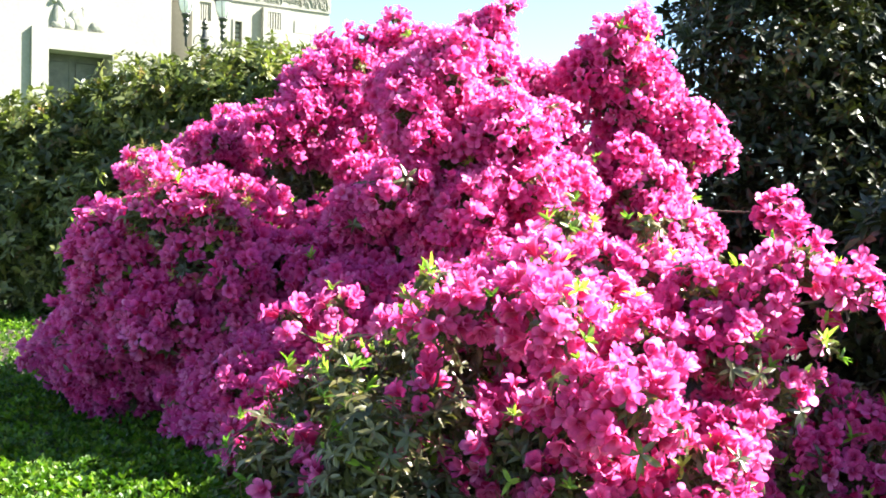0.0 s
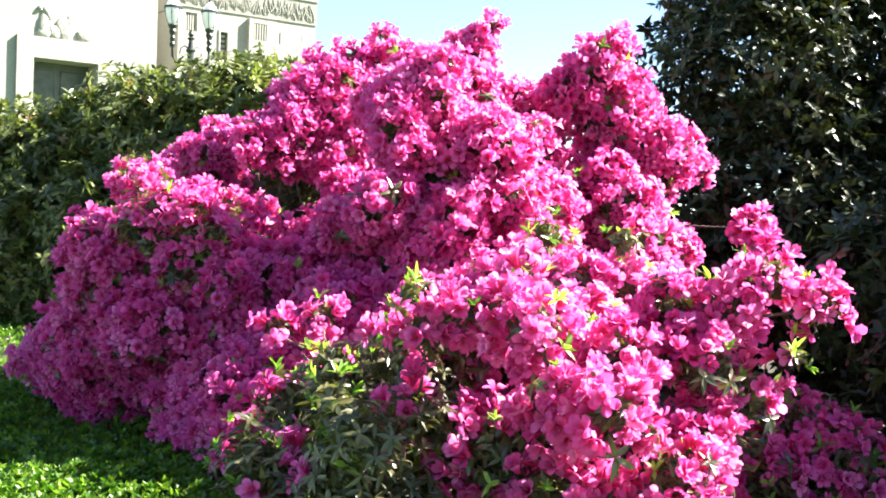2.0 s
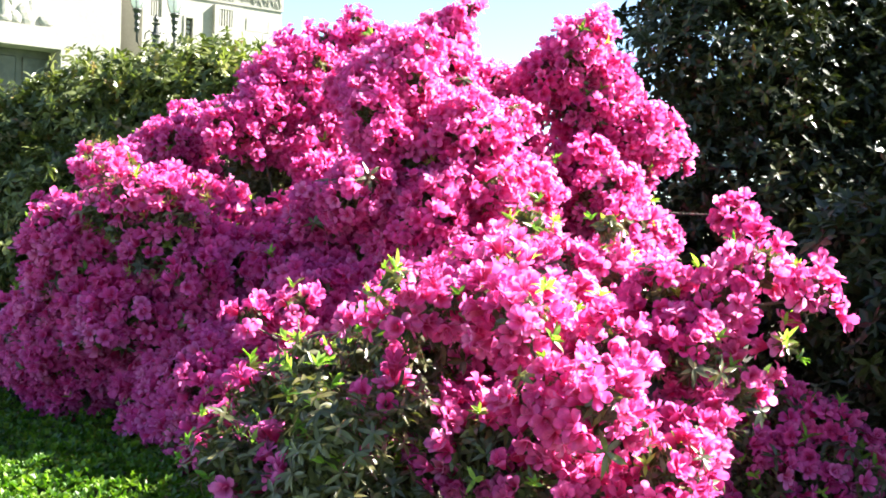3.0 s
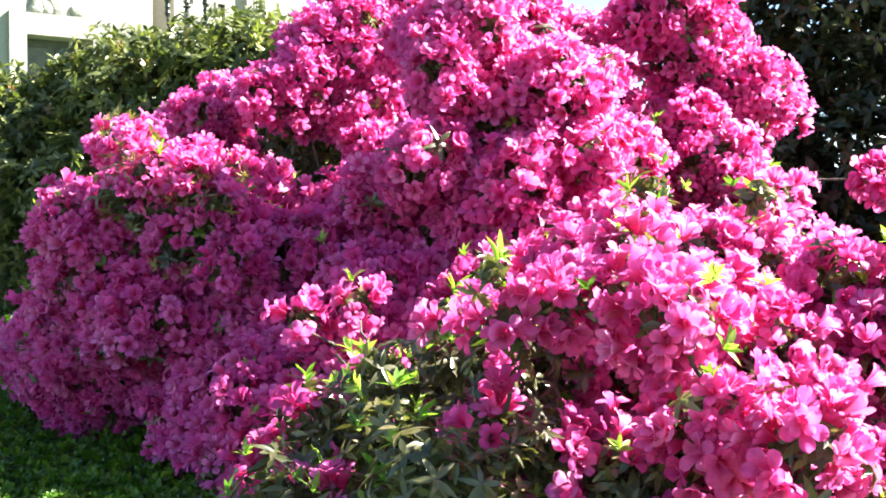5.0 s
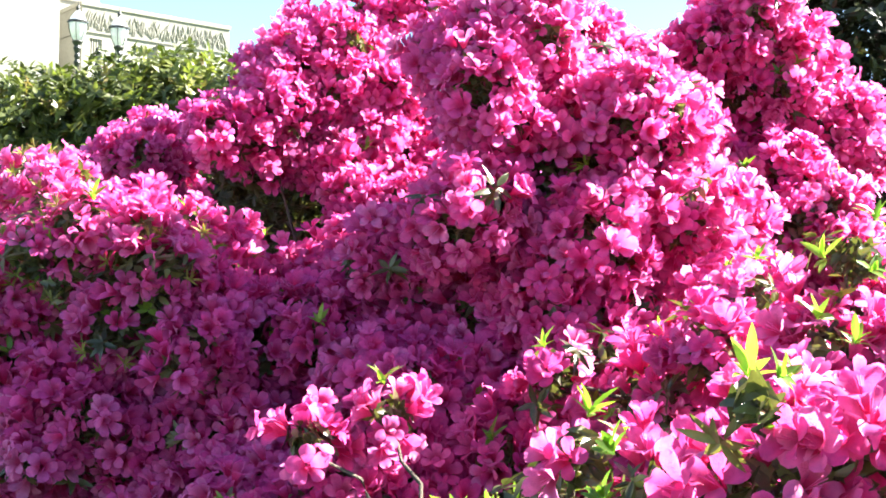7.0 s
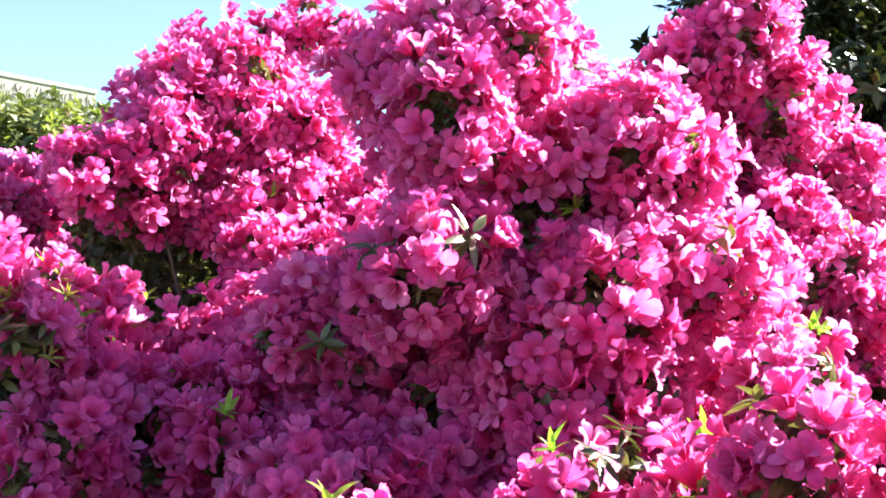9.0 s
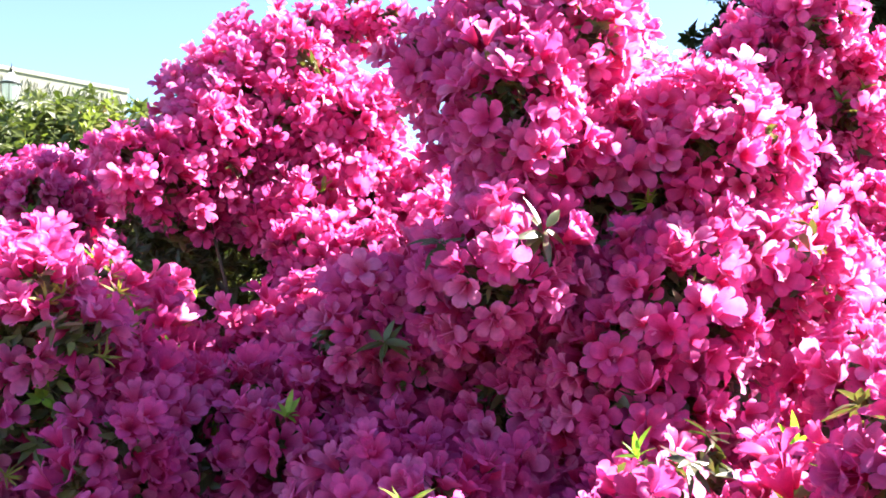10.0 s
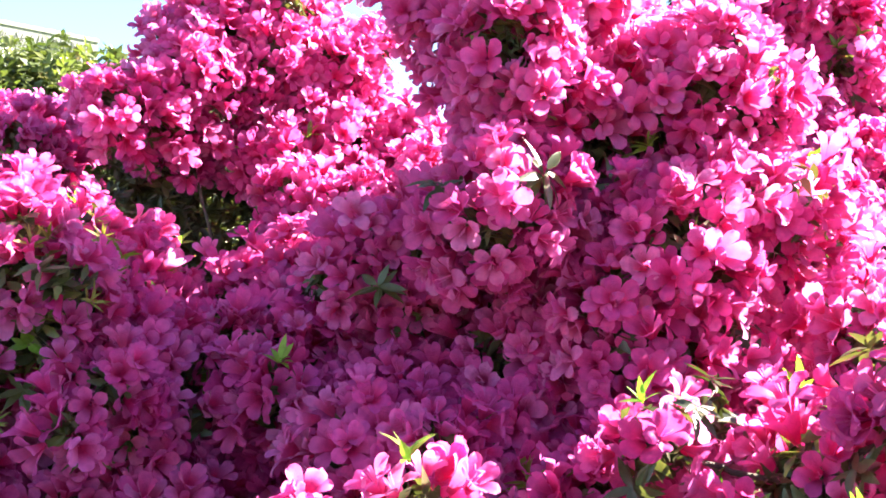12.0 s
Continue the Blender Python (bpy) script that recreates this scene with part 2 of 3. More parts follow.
# ---------------------------------------------------------------- plant pieces
def flower_kind(seed, open_by=1.0, fine=True):
    """An azalea flower 8 cm wide: five rounded wavy petals flaring from a funnel, with stamens. Axis +z, upper petal at 72 degrees."""
    r = np.random.default_rng(seed)
    vs, fs, along, blotch = [], [], [], []
    stops, cols = ((0.0, 0.36, 0.56, 0.76, 0.92, 1.0), 5) if fine else ((0.0, 0.4, 0.72, 0.92, 1.0), 4)
    rows = len(stops)
    for p in range(5):
        a0 = 2 * math.pi * p / 5 + r.normal(0, 0.06)
        tilt, size, wav, ph, twist = r.normal(0, 0.34), 1 + r.normal(0, 0.08), r.uniform(0.9, 2.0), r.uniform(0, 6), r.normal(0, 0.36)
        base = len(vs)
        for i, s in enumerate(stops):
            f = max(0.0, (s - 0.36) / 0.64)
            rad = 0.004 + 0.012 * min(1.0, s / 0.36) ** 1.3 + 0.029 * f * open_by * size
            h = 0.032 * min(1.0, s / 0.36) + (0.033 + (1 - open_by) * 0.03 + tilt * 0.014) * f - 0.018 * f * f * open_by
            half = np.interp(s, (0.0, 0.36, 0.56, 0.76, 0.92, 1.0), (0.0036, 0.0105, 0.0150, 0.0166, 0.0120, 0.0036)) * size
            for j in range(cols):
                w = 2 * j / (cols - 1) - 1
                out = rad - np.interp(s, (0.0, 0.36, 0.76, 1.0), (0.0, 0.001, 0.002, 0.001)) * w * w
                side = half * w + twist * 0.004 * f
                z = h - 0.003 * (1 - abs(w)) * f + 0.0026 * wav * f * math.sin(3.6 * w + ph + 2.0 * f) + 0.004 * twist * w * f + r.normal(0, 0.0006) * f
                vs.append((out * math.cos(a0) - side * math.sin(a0), out * math.sin(a0) + side * math.cos(a0), z - 0.03))
                along.append(s + 0.06 * abs(w) * s)
                blotch.append(max(0.0, 1 - abs(s - 0.5) * 2.6) * max(0.0, 1 - abs(w) * 0.8) * (0.5, 1.0, 0.5, 0.0, 0.0)[p])
        for i in range(rows - 1):
            for j in range(cols - 1):
                q = base + i * cols + j
                fs.append((q, q + 1, q + cols + 1, q + cols))
    for k in range(5 if fine else 0):
        a, lean = r.uniform(0, 6.28), r.uniform(0.1, 0.35)
        base = len(vs)
        for s, wd in ((0, 0.0006), (1, 0.0010)):
            x, y, z = lean * 0.03 * s * math.cos(a), lean * 0.03 * s * math.sin(a), -0.02 + 0.044 * s
            vs += [(x - wd * math.sin(a), y + wd * math.cos(a), z), (x + wd * math.sin(a), y - wd * math.cos(a), z)]
            along += [0.75, 0.75]
            blotch += [0, 0]
        fs.append((base, base + 1, base + 3, base + 2))
    return np.array(vs), np.array(fs), {"along": np.array(along), "blotch": np.array(blotch)}


def leaf_arrays(length, width, rows=4, bend=0.2, fold=0.25):
    """A pointed leaf along +x from the origin, folded at its midrib, face up."""
    vs, fs = [], []
    for i in range(rows + 1):
        s = i / rows
        half = width / 2 * math.sin(math.pi * (0.04 + 0.94 * s) ** 0.85)
        x, z = length * s, -bend * length * s * s
        vs += [(x, -half, z + fold * half), (x, 0, z), (x, half, z + fold * half)]
        if i:
            b = 3 * i
            fs += [(b - 3, b, b + 1, b - 2), (b - 2, b + 1, b + 2, b - 1)]
    return np.array(vs), np.array(fs)


def turn_arrays(v, rx=0.0, ry=0.0, rz=0.0):
    m = np.array(Euler((rx, ry, rz)).to_matrix())
    return v @ m.T


def whorl_kind(seed, count, length, width, lift, rows=4):
    """A tuft of leaves round a twig tip, axis +z."""
    r = np.random.default_rng(seed)
    vs, fs, n = [], [], 0
    for k in range(count):
        v, f = leaf_arrays(length * r.uniform(0.65, 1.1), width * r.uniform(0.8, 1.1), rows, r.uniform(0.0, 0.35), r.uniform(0.15, 0.4))
        v = turn_arrays(v, r.normal(0, 0.25), -lift + r.normal(0, 0.3), 2 * math.pi * (k / count) * 2.2 + r.normal(0, 0.25)) + np.array((0, 0, r.uniform(-0.2, 0.15) * length))
        vs.append(v), fs.append(f + n)
        n += len(v)
    return np.concatenate(vs), np.concatenate(fs), {}


def lone_leaf(seed, length, width, rows):
    """A single leaf whose face looks along +z."""
    r = np.random.default_rng(seed)
    v, f = leaf_arrays(length, width, rows, r.uniform(0.05, 0.35), r.uniform(0.1, 0.35))
    return v - np.array((length / 2, 0, 0)), f, {}


FLOWERS = [flower_kind(k, o) for k, o in enumerate((1.0, 1.1, 0.9, 1.15, 0.75, 0.5, 0.95, 0.85))]
FAR_FLOWERS = [flower_kind(k, o, False) for k, o in enumerate((1.0, 1.1, 0.9, 1.15, 0.75, 0.5, 0.95, 0.85))]
NEW_TUFTS = [whorl_kind(20 + k, 7, 0.051, 0.016, 0.7) for k in range(4)]
OLD_TUFTS = [whorl_kind(30 + k, 11, 0.06, 0.0165, -0.12) for k in range(4)]
SPENT = [whorl_kind(35 + k, 12, 0.046, 0.006, 0.7) for k in range(4)]
INNER = [lone_leaf(40 + k, 0.055, 0.022, 2) for k in range(3)]


def lobe_samples(lobes, per_m2, rough=0.2, keep=0.93, inside=None, trim=0.0):
    """Points and normals on the outside of a heap of lobes (x, y, z, r). inside=(a, b): in a shell between these parts of the radius."""
    arr = np.array(lobes, float)
    arr[:, 3] -= np.minimum(trim, 0.22 * arr[:, 3])
    ps, ns, ids = [], [], []
    for i, (x, y, z, r) in enumerate(arr):
        cnt = max(6, int(4 * math.pi * r * r * per_m2))
        d = unit(rng.normal(size=(cnt, 3)))
        seedv = rng.uniform(0, 50)
        bump = np.array([noise.noise(Vector(v) * 2.3 + Vector((seedv, 0, 0))) for v in d])
        k = r * (1 + rough * 1.6 * bump)
        if inside:
            k = k * rng.uniform(inside[0], inside[1], cnt)
        p = np.array((x, y, z)) + d * k[:, None]
        p = p + d * (0.22 * r * min(1.0, r / 0.2) * 0.8 * np.array([noise.noise(Vector(v) * 7.5) for v in p]))[:, None]
        ok = p[:, 2] > 0.03
        for j, (a, b, c, q) in enumerate(arr):
            if j != i:
                ok &= np.linalg.norm(p - np.array((a, b, c)), axis=1) > q * (keep if not inside else inside[0] * 0.9)
        ps.append(p[ok]), ns.append(d[ok]), ids.append(np.full(ok.sum(), i))
    return np.concatenate(ps), np.concatenate(ns), np.concatenate(ids)


def thin(p, gap):
    """Indices of points no two of which are nearer than gap."""
    cells, kept = {}, []
    for i in rng.permutation(len(p)):
        q = p[i]
        c = tuple(np.floor(q / gap).astype(int))
        near = (o for dx in (-1, 0, 1) for dy in (-1, 0, 1) for dz in (-1, 0, 1) for o in cells.get((c[0] + dx, c[1] + dy, c[2] + dz), ()))
        if all((q[0] - o[0]) ** 2 + (q[1] - o[1]) ** 2 + (q[2] - o[2]) ** 2 > gap * gap for o in near):
            cells.setdefault(c, []).append(q)
            kept.append(i)
    return np.array(kept)


def knobs(lobes, leafiness):
    """Adds small sprays of blossom that stand out from the larger lobes."""
    heap, green = list(lobes), list(leafiness)
    for (x, y, z, r), g in zip(lobes, leafiness):
        if r < 0.15:
            continue
        for k in range(int(34 * r)):
            d = Vector(rng.normal(size=3)).normalized()
            if d.y > 0.45:
                continue
            p = Vector((x, y, z)) + d * (r - 0.02)
            if p.z > 0.08 and all((p - Vector(o[:3])).length > 0.9 * o[3] for o in lobes if o[:3] != (x, y, z)):
                heap.append((p.x, p.y, p.z, float(rng.uniform(0.06, 0.125))))
                green.append(g)
    return heap, green


def azalea(base, lobes, leafiness, label, near, singles, tufts_single, gap=0.054, under=0.058, rough=0.26, faded=False, mass=None):
    """A flowering azalea: stems, inner leaves, trusses of flowers over its lobes, and leaf tufts.
    leafiness: share of leaf tufts for each lobe. near: the plan point round which flowers and tufts are objects of their own."""
    bush = thing("azalea_bush", (*base, 0), label, "azalea bush", "azaleas in bloom")
    off = np.array((*base, 0.0))
    # stems
    for i, (x, y, z, r) in enumerate(lobes):
        a = rng.uniform(0, 6.28)
        start = Vector((base[0] + 0.16 * math.cos(a), base[1] + 0.16 * math.sin(a), -0.03))
        end = Vector((x, y, z + 0.4 * r))
        if r < 0.16:
            start = min((Vector(o[:3]) for o in lobes if o[3] >= max(0.085, r * 1.2)), key=lambda o: (o - end).length)
            end.z = z
        bow = Vector((rng.normal(0, 0.06), rng.normal(0, 0.06), -0.12 * (end - start).length)) * (0.25 if r < 0.16 else 1.0)
        pts = [start.lerp(end, s) + bow * math.sin(math.pi * s) - Vector(off) + Vector((rng.normal(0, 0.012), rng.normal(0, 0.012), 0)) for s in np.linspace(0, 1, 9)]
        v, f = tube(pts, 0.004 + 0.035 * r, 0.003 + 0.008 * r)
        part("stem", mesh_of("stem", v, f, BARK), BARK, bush)
    lobes, leafiness = knobs([(x, y, z, r - 0.03 * min(1.0, r / 0.3)) for x, y, z, r in lobes], leafiness)
    spent_at = [i for i in range(len(lobes)) if 0.34 <= leafiness[i] < 0.9] if faded else []
    # inner leaves
    p, n, ids = lobe_samples(lobes, 1700, inside=(0.55, 0.93), trim=0.045)
    ax = unit(n * 0.7 + rng.normal(0, 0.6, n.shape) + np.array((0, 0, 0.35)))
    v, f, data = spread(INNER, rng.integers(0, 3, len(p)), frames_along(ax, rng.uniform(0, 6.28, len(p))), p - off, rng.uniform(0.7, 1.15, len(p)), rng.random(len(p)))
    part("inner_leaves", mesh_of("inner_leaves", v, f, OLD_LEAF, True, **data), OLD_LEAF, bush, "dark green inner leaves", kind="stuff")
    # tufts and trusses on the surface
    p, n, ids = lobe_samples(lobes, 1500, rough, trim=0.045)
    pick = thin(p, gap)
    p, n, ids = p[pick], n[pick], ids[pick]
    low = np.clip((0.12 - p[:, 2]) / 0.2, 0, 1) * 0.5
    green = rng.random(len(p)) < np.array(leafiness)[ids] + low
    fresh = green & (rng.random(len(p)) < np.where(np.array(leafiness)[ids] > 0.99, 0.0, np.where(np.array(leafiness)[ids] > 0.95, np.where(n[:, 2] > 0.4, 0.5, 0.14), np.where(np.array(leafiness)[ids] > 0.9, 0.9, np.where(np.array(leafiness)[ids] > 0.65, np.where(n[:, 2] > 0.4, 0.4, 0.1), np.where(n[:, 2] > 0.15, 0.6, 0.25))))))
    worn = green & np.isin(ids, spent_at) & (rng.random(len(p)) < 0.65)
    fresh &= ~worn
    green_old = green & ~fresh & ~worn
    for mask, kinds, mat, nm, lab in ((worn, SPENT, SPENT_SKIN, "spent_bloom", "straw-coloured tuft of spent bloom"), (fresh, NEW_TUFTS, NEW_LEAF, "leaf_tuft", "fresh yellow-green leaves"), (green_old, OLD_TUFTS, OLD_LEAF, "leaf_tuft", "dark glossy leaves")):
        q, m = p[mask], n[mask]
        if not len(q):
            continue
        ax = unit(m * 0.8 + np.array((0, -0.05, 0.75)) + rng.normal(0, 0.25, m.shape))
        q = q + m * 0.025
        rots, which, sizes = frames_along(ax, rng.uniform(0, 6.28, len(q))), rng.integers(0, 4, len(q)), rng.uniform(0.8, 1.2, len(q))
        order = np.argsort(np.linalg.norm(q - np.array(near), axis=1))
        mine, rest = order[:tufts_single], order[tufts_single:]
        shared = [mesh_of(nm, kv, kf, mat, True, tone=np.zeros(len(kv))) for kv, kf, _ in kinds]
        for i in mine:
            part(nm, shared[which[i]], mat, bush, lab, Matrix.LocRotScale(Vector(q[i] - off), Matrix(rots[i]).to_quaternion(), (sizes[i],) * 3))
        if len(rest):
            v, f, data = spread(kinds, which[rest], rots[rest], q[rest] - off, sizes[rest], rng.random(len(rest)))
            part(nm + "_mass", mesh_of(nm, v, f, mat, True, **data), mat, bush, lab, kind="stuff")
    # flowers, three or four to a truss
    q, m = p[~green], n[~green]
    tp, ta = [], []
    for k in range(4):
        use = rng.random(len(q)) < (1.0, 1.0, 1.0, 0.45)[k]
        side = rng.normal(0, 1, (use.sum(), 3))
        ax = unit(unit(m[use] * 0.62 + np.array((0.08, -0.04, 0.14))) + 0.62 * unit(side) * rng.uniform(0.4, 1.5, (use.sum(), 1)))
        tp.append(q[use] + ax * 0.030 + unit(side) * 0.012 + m[use] * rng.normal(0, 0.02, (use.sum(), 1)))
        ta.append(ax)
    bq, bn, bi = lobe_samples(lobes, 900, inside=(0.84, 0.92), trim=0.045)
    some = thin(bq, under)
    some = some[rng.random(len(some)) > 1.15 * np.array(leafiness)[bi[some]]]
    tp.append(bq[some]), ta.append(unit(bn[some] + rng.normal(0, 0.3, (len(some), 3))))
    tp, ta = np.concatenate(tp), np.concatenate(ta)
    rots, which, sizes = frames_along(ta, 0.31 + rng.normal(0, 0.4, len(tp))), rng.choice(8, len(tp), p=(0.2, 0.16, 0.16, 0.14, 0.1, 0.04, 0.1, 0.1)), rng.uniform(0.74, 1.06, len(tp))
    order = np.argsort(np.linalg.norm(tp - np.array(near), axis=1))
    mine, rest = order[:singles], order[singles:]
    for i in mine:
        part("flower", FLOWER_MESHES[which[i]], PETAL, bush, "", Matrix.LocRotScale(Vector(tp[i] - off), Matrix(rots[i]).to_quaternion(), (sizes[i],) * 3))
    v, f, data = spread(mass or FLOWERS, which[rest], rots[rest], tp[rest] - off, sizes[rest], rng.random(len(rest)))
    part("flower_mass", mesh_of("flower_mass", v, f, PETAL, True, **data), PETAL, bush, "magenta pink azalea flowers", kind="stuff")
    return bush


FLOWER_MESHES = [mesh_of("flower", v, f, PETAL, True, tone=np.zeros(len(v)), **d) for v, f, d in FLOWERS]


def leafy_plant(name, base, lobes, kinds, material, per_m2, label, category, trunk_r, stems, shells=((0.5, 0.8), (0.8, 1.08))):
    """A shrub or tree of leaf sprays over lobes, on bare stems."""
    plant = thing(name, (*base, 0), label, category)
    off = np.array((*base, 0.0))
    for i in range(stems):
        x, y, z, r = lobes[i % len(lobes)]
        a = rng.uniform(0, 6.28)
        start = Vector((base[0] + 0.25 * math.cos(a), base[1] + 0.25 * math.sin(a), -0.05))
        end = Vector((x, y, z + 0.3 * r))
        pts = [start.lerp(end, s) + Vector((rng.normal(0, 0.03), rng.normal(0, 0.03), -0.15 * math.sin(math.pi * s))) - Vector(off) for s in np.linspace(0, 1, 9)]
        v, f = tube(pts, trunk_r, trunk_r * 0.25, 7)
        part("stem" if trunk_r < 0.04 else "limb", mesh_of("stem", v, f, BARK), BARK, plant)
    allp, alln = [], []
    for sh in shells:
        p, n, ids = lobe_samples(lobes, per_m2, 0.2, inside=sh)
        allp.append(p), alln.append(n)
    p, n = np.concatenate(allp), np.concatenate(alln)
    ax = unit(n * 0.6 + rng.normal(0, 0.5, n.shape) + np.array((0, 0, 0.5)))
    v, f, data = spread(kinds, rng.integers(0, len(kinds), len(p)), frames_along(ax, rng.uniform(0, 6.28, len(p))), p - off, rng.uniform(0.7, 1.25, len(p)), rng.random(len(p)))
    part("crown", mesh_of("crown", v, f, material, True, **data), material, plant, kind="stuff")
    return plant


# ---------------------------------------------------------------- ground
bm = bmesh.new()
bmesh.ops.create_grid(bm, x_segments=60, y_segments=60, size=450)
me = bpy.data.meshes.new("ground")
bm.to_mesh(me), bm.free()
me.materials.append(LAWN)
tagged(new("ground", me), "green lawn reaching away to the horizon", "lawn", kind="structure")
bm = bmesh.new()
bmesh.ops.create_grid(bm, x_segments=70, y_segments=70, size=1)
for v in bm.verts:
    x, y = v.co.x * 8.0, v.co.y * 5.6 + 8.6
    edge = min(1.0, (1 - max(abs(v.co.x), abs(v.co.y))) * 6)
    v.co = Vector((x, y, 0.006 + edge * (0.012 + 0.012 * noise.noise(Vector((x, y, 0)) * 1.7))))
me = bpy.data.meshes.new("planting_bed")
bm.to_mesh(me), bm.free()
me.materials.append(SOIL)
tagged(new("planting_bed", me), "dark brown soil of the planting bed", "soil", kind="structure")


# ---------------------------------------------------------------- facade of the stone building
def stone_building():
    b = thing("stone_building", pose(-8.82, 60.0, 0, 0, 0, 37.7), "cream limestone public building with carved frieze and tall doorway", "building")
    # wing with the frieze; openings cut as gaps between wall blocks
    cuts = [(-7.39, -6.78, 10.95, 11.85), (-5.52, -5.14, 9.3, 11.1), (-3.81, -3.09, 10.9, 11.75)]
    xs = [-7.75, -7.39, -6.78, -5.52, -5.14, -4.3, -0.15]
    for x0, x1 in zip(xs, xs[1:]):
        hole = [c for c in cuts if abs(c[0] - x0) < 0.01]
        if hole:
            _, _, z0, z1 = hole[0]
            part("wall_block", box(bmesh.new(), x0, x1, 0.0, 0.6, 0, z0), STONE, b), part("wall_block", box(bmesh.new(), x0, x1, 0.0, 0.6, z1, 12.1), STONE, b)
        else:
            part("wall_block", box(bmesh.new(), x0, x1, 0.0, 0.6, 0, 12.1), STONE, b)
    part("wing_wall", box(bmesh.new(), -7.75, -0.15, 0.603, 9, 0, 12.1), STONE, b)
    part("frieze_band", box(bmesh.new(), -7.80, -0.1, -0.06, 9, 12.103, 13.3), STONE_TRIM, b)
    part("cornice", box(bmesh.new(), -7.86, -0.05, -0.12, 9.3, 13.303, 13.5, 0.02), STONE, b, "plain stone coping")
    r = random.Random(4)
    fr = bmesh.new()
    x = -7.6
    while x < -0.25:
        w, h = r.uniform(0.05, 0.11), r.uniform(0.3, 0.95)
        z = 12.17 + r.uniform(0, 0.25)
        res = bmesh.ops.create_icosphere(fr, subdivisions=2, radius=0.5)
        m = Matrix.LocRotScale((x, -0.06, min(z + h / 2, 12.75)), Euler((0, r.uniform(-0.5, 0.5), 0)), (w, 0.12, h))
        bmesh.ops.transform(fr, matrix=m, verts=res["verts"])
        x += w * r.uniform(0.6, 1.0)
    part("frieze_relief", fr, STONE_TRIM, b, "weathered carved relief")
    # louvred windows and the pierced slot
    for x0, x1, z0, z1 in (cuts[0],):
        w = part("louvred_window", box(bmesh.new(), x0, x1, 0.4, 0.45, z0, z1), BRONZE, b, "dark slatted opening")
        for k in range(5):
            xc = x0 + (k + 0.5) * (x1 - x0) / 5
            part("slat", box(bmesh.new(), xc - 0.035, xc + 0.035, 0.06, 0.3, z0, z1), STONE, w)
    w = part("slot_window", box(bmesh.new(), -5.52, -5.14, 0.3, 0.35, 9.3, 11.1), BRONZE, b, "narrow window with pierced stone grille")
    part("window_frame", box(box(box(bmesh.new(), -5.62, -5.523, -0.05, 0.2, 9.2, 11.21), -5.137, -5.04, -0.05, 0.2, 9.2, 11.21), -5.523, -5.137, -0.05, 0.2, 11.103, 11.21), STONE, w)
    for k in range(7):
        g = bmesh.new()
        bmesh.ops.create_icosphere(g, subdivisions=1, radius=0.12, matrix=Matrix.Translation((-5.33, 0.12, 9.45 + k * 0.245)) @ Matrix.Diagonal((1.3, 0.5, 0.9, 1)))
        part("grille_rosette", g, STONE_TRIM, w)
    # buttress with louvres
    bt = bmesh.new()
    for x0, x1, z0, z1 in ((-4.06, -3.81, 0, 11.95), (-3.09, -2.53, 0, 11.95), (-3.81, -3.09, 0, 10.9), (-3.81, -3.09, 11.75, 11.95)):
        box(bt, x0, x1, -0.24, -0.003, z0, z1)
    bt = part("buttress", bt, STONE, b)
    part("louvre_back", box(bmesh.new(), -3.81, -3.09, -0.1, -0.05, 10.9, 11.75), BRONZE, bt)
    for k in range(5):
        xc = -3.81 + (k + 0.5) * 0.144
        part("slat", box(bmesh.new(), xc - 0.04, xc + 0.04, -0.22, -0.12, 10.9, 11.75), STONE, bt)
    part("step_block", box(box(bmesh.new(), -3.5, -0.9, -1.0, -0.25, 0, 9.85), -3.56, -0.84, -1.06, -0.25, 9.853, 10.08, 0.03), STONE, b)
    # courses of ashlar on the plain end of the wing
    for k in range(4):
        for j in range(2):
            x0 = -2.5 + j * 1.25 + (0.3 if k % 2 else 0)
            part("ashlar_block", box(bmesh.new(), x0, min(x0 + 1.23, -0.153), -0.035, -0.003, 8.9 + k * 0.66, 8.9 + k * 0.66 + 0.645, 0.01), STONE, b)
    # recess and the tall entrance block
    part("recess_wall", box(bmesh.new(), -11.2, -7.753, 3.0, 9, 0, 12.4), STONE, b)
    for x0, x1, z0, z1 in ((-30, -16.33, 0, 24), (-13.72, -11.16, 0, 24), (-16.33, -13.72, 7.9, 24)):
        part("entrance_wall", box(bmesh.new(), x0, x1, -6.0, -4.6, z0, z1), STONE, b)
    for x0, x1, z0, z1 in ((-30, -11.16, 8.2, 24), (-30, -16.4, 0, 8.2), (-13.6, -11.16, 0, 8.2)):
        part("entrance_block", box(bmesh.new(), x0, x1, -4.597, 9, z0, z1), STONE, b)
    for x0, x1, z0, z1 in ((-17.0, -16.33, 0, 8.75), (-13.72, -12.9, 0, 8.75), (-16.33, -13.72, 7.9, 8.75)):
        part("door_surround", box(bmesh.new(), x0, x1, -6.16, -6.003, z0, z1), STONE, b)
    # higher block set back behind the wing
    for x0, x1, z0, z1 in ((-30, -5.6, 0, 26), (-4.3, -3.0, 0, 26), (-5.6, -4.3, 0, 15.8), (-5.6, -4.3, 19.5, 26)):
        part("tower_wall", box(bmesh.new(), x0, x1, 9.2, 9.8, z0, z1), STONE, b)
    part("tower_core", box(bmesh.new(), -30, -3.0, 9.803, 18, 0, 26), STONE, b)
    tw = part("tower_window", box(bmesh.new(), -5.6, -4.3, 9.6, 9.65, 15.8, 19.5), BRONZE, b, "tall dark window")
    part("window_sill", box(bmesh.new(), -5.7, -4.2, 9.1, 9.197, 15.65, 15.797), STONE, tw)
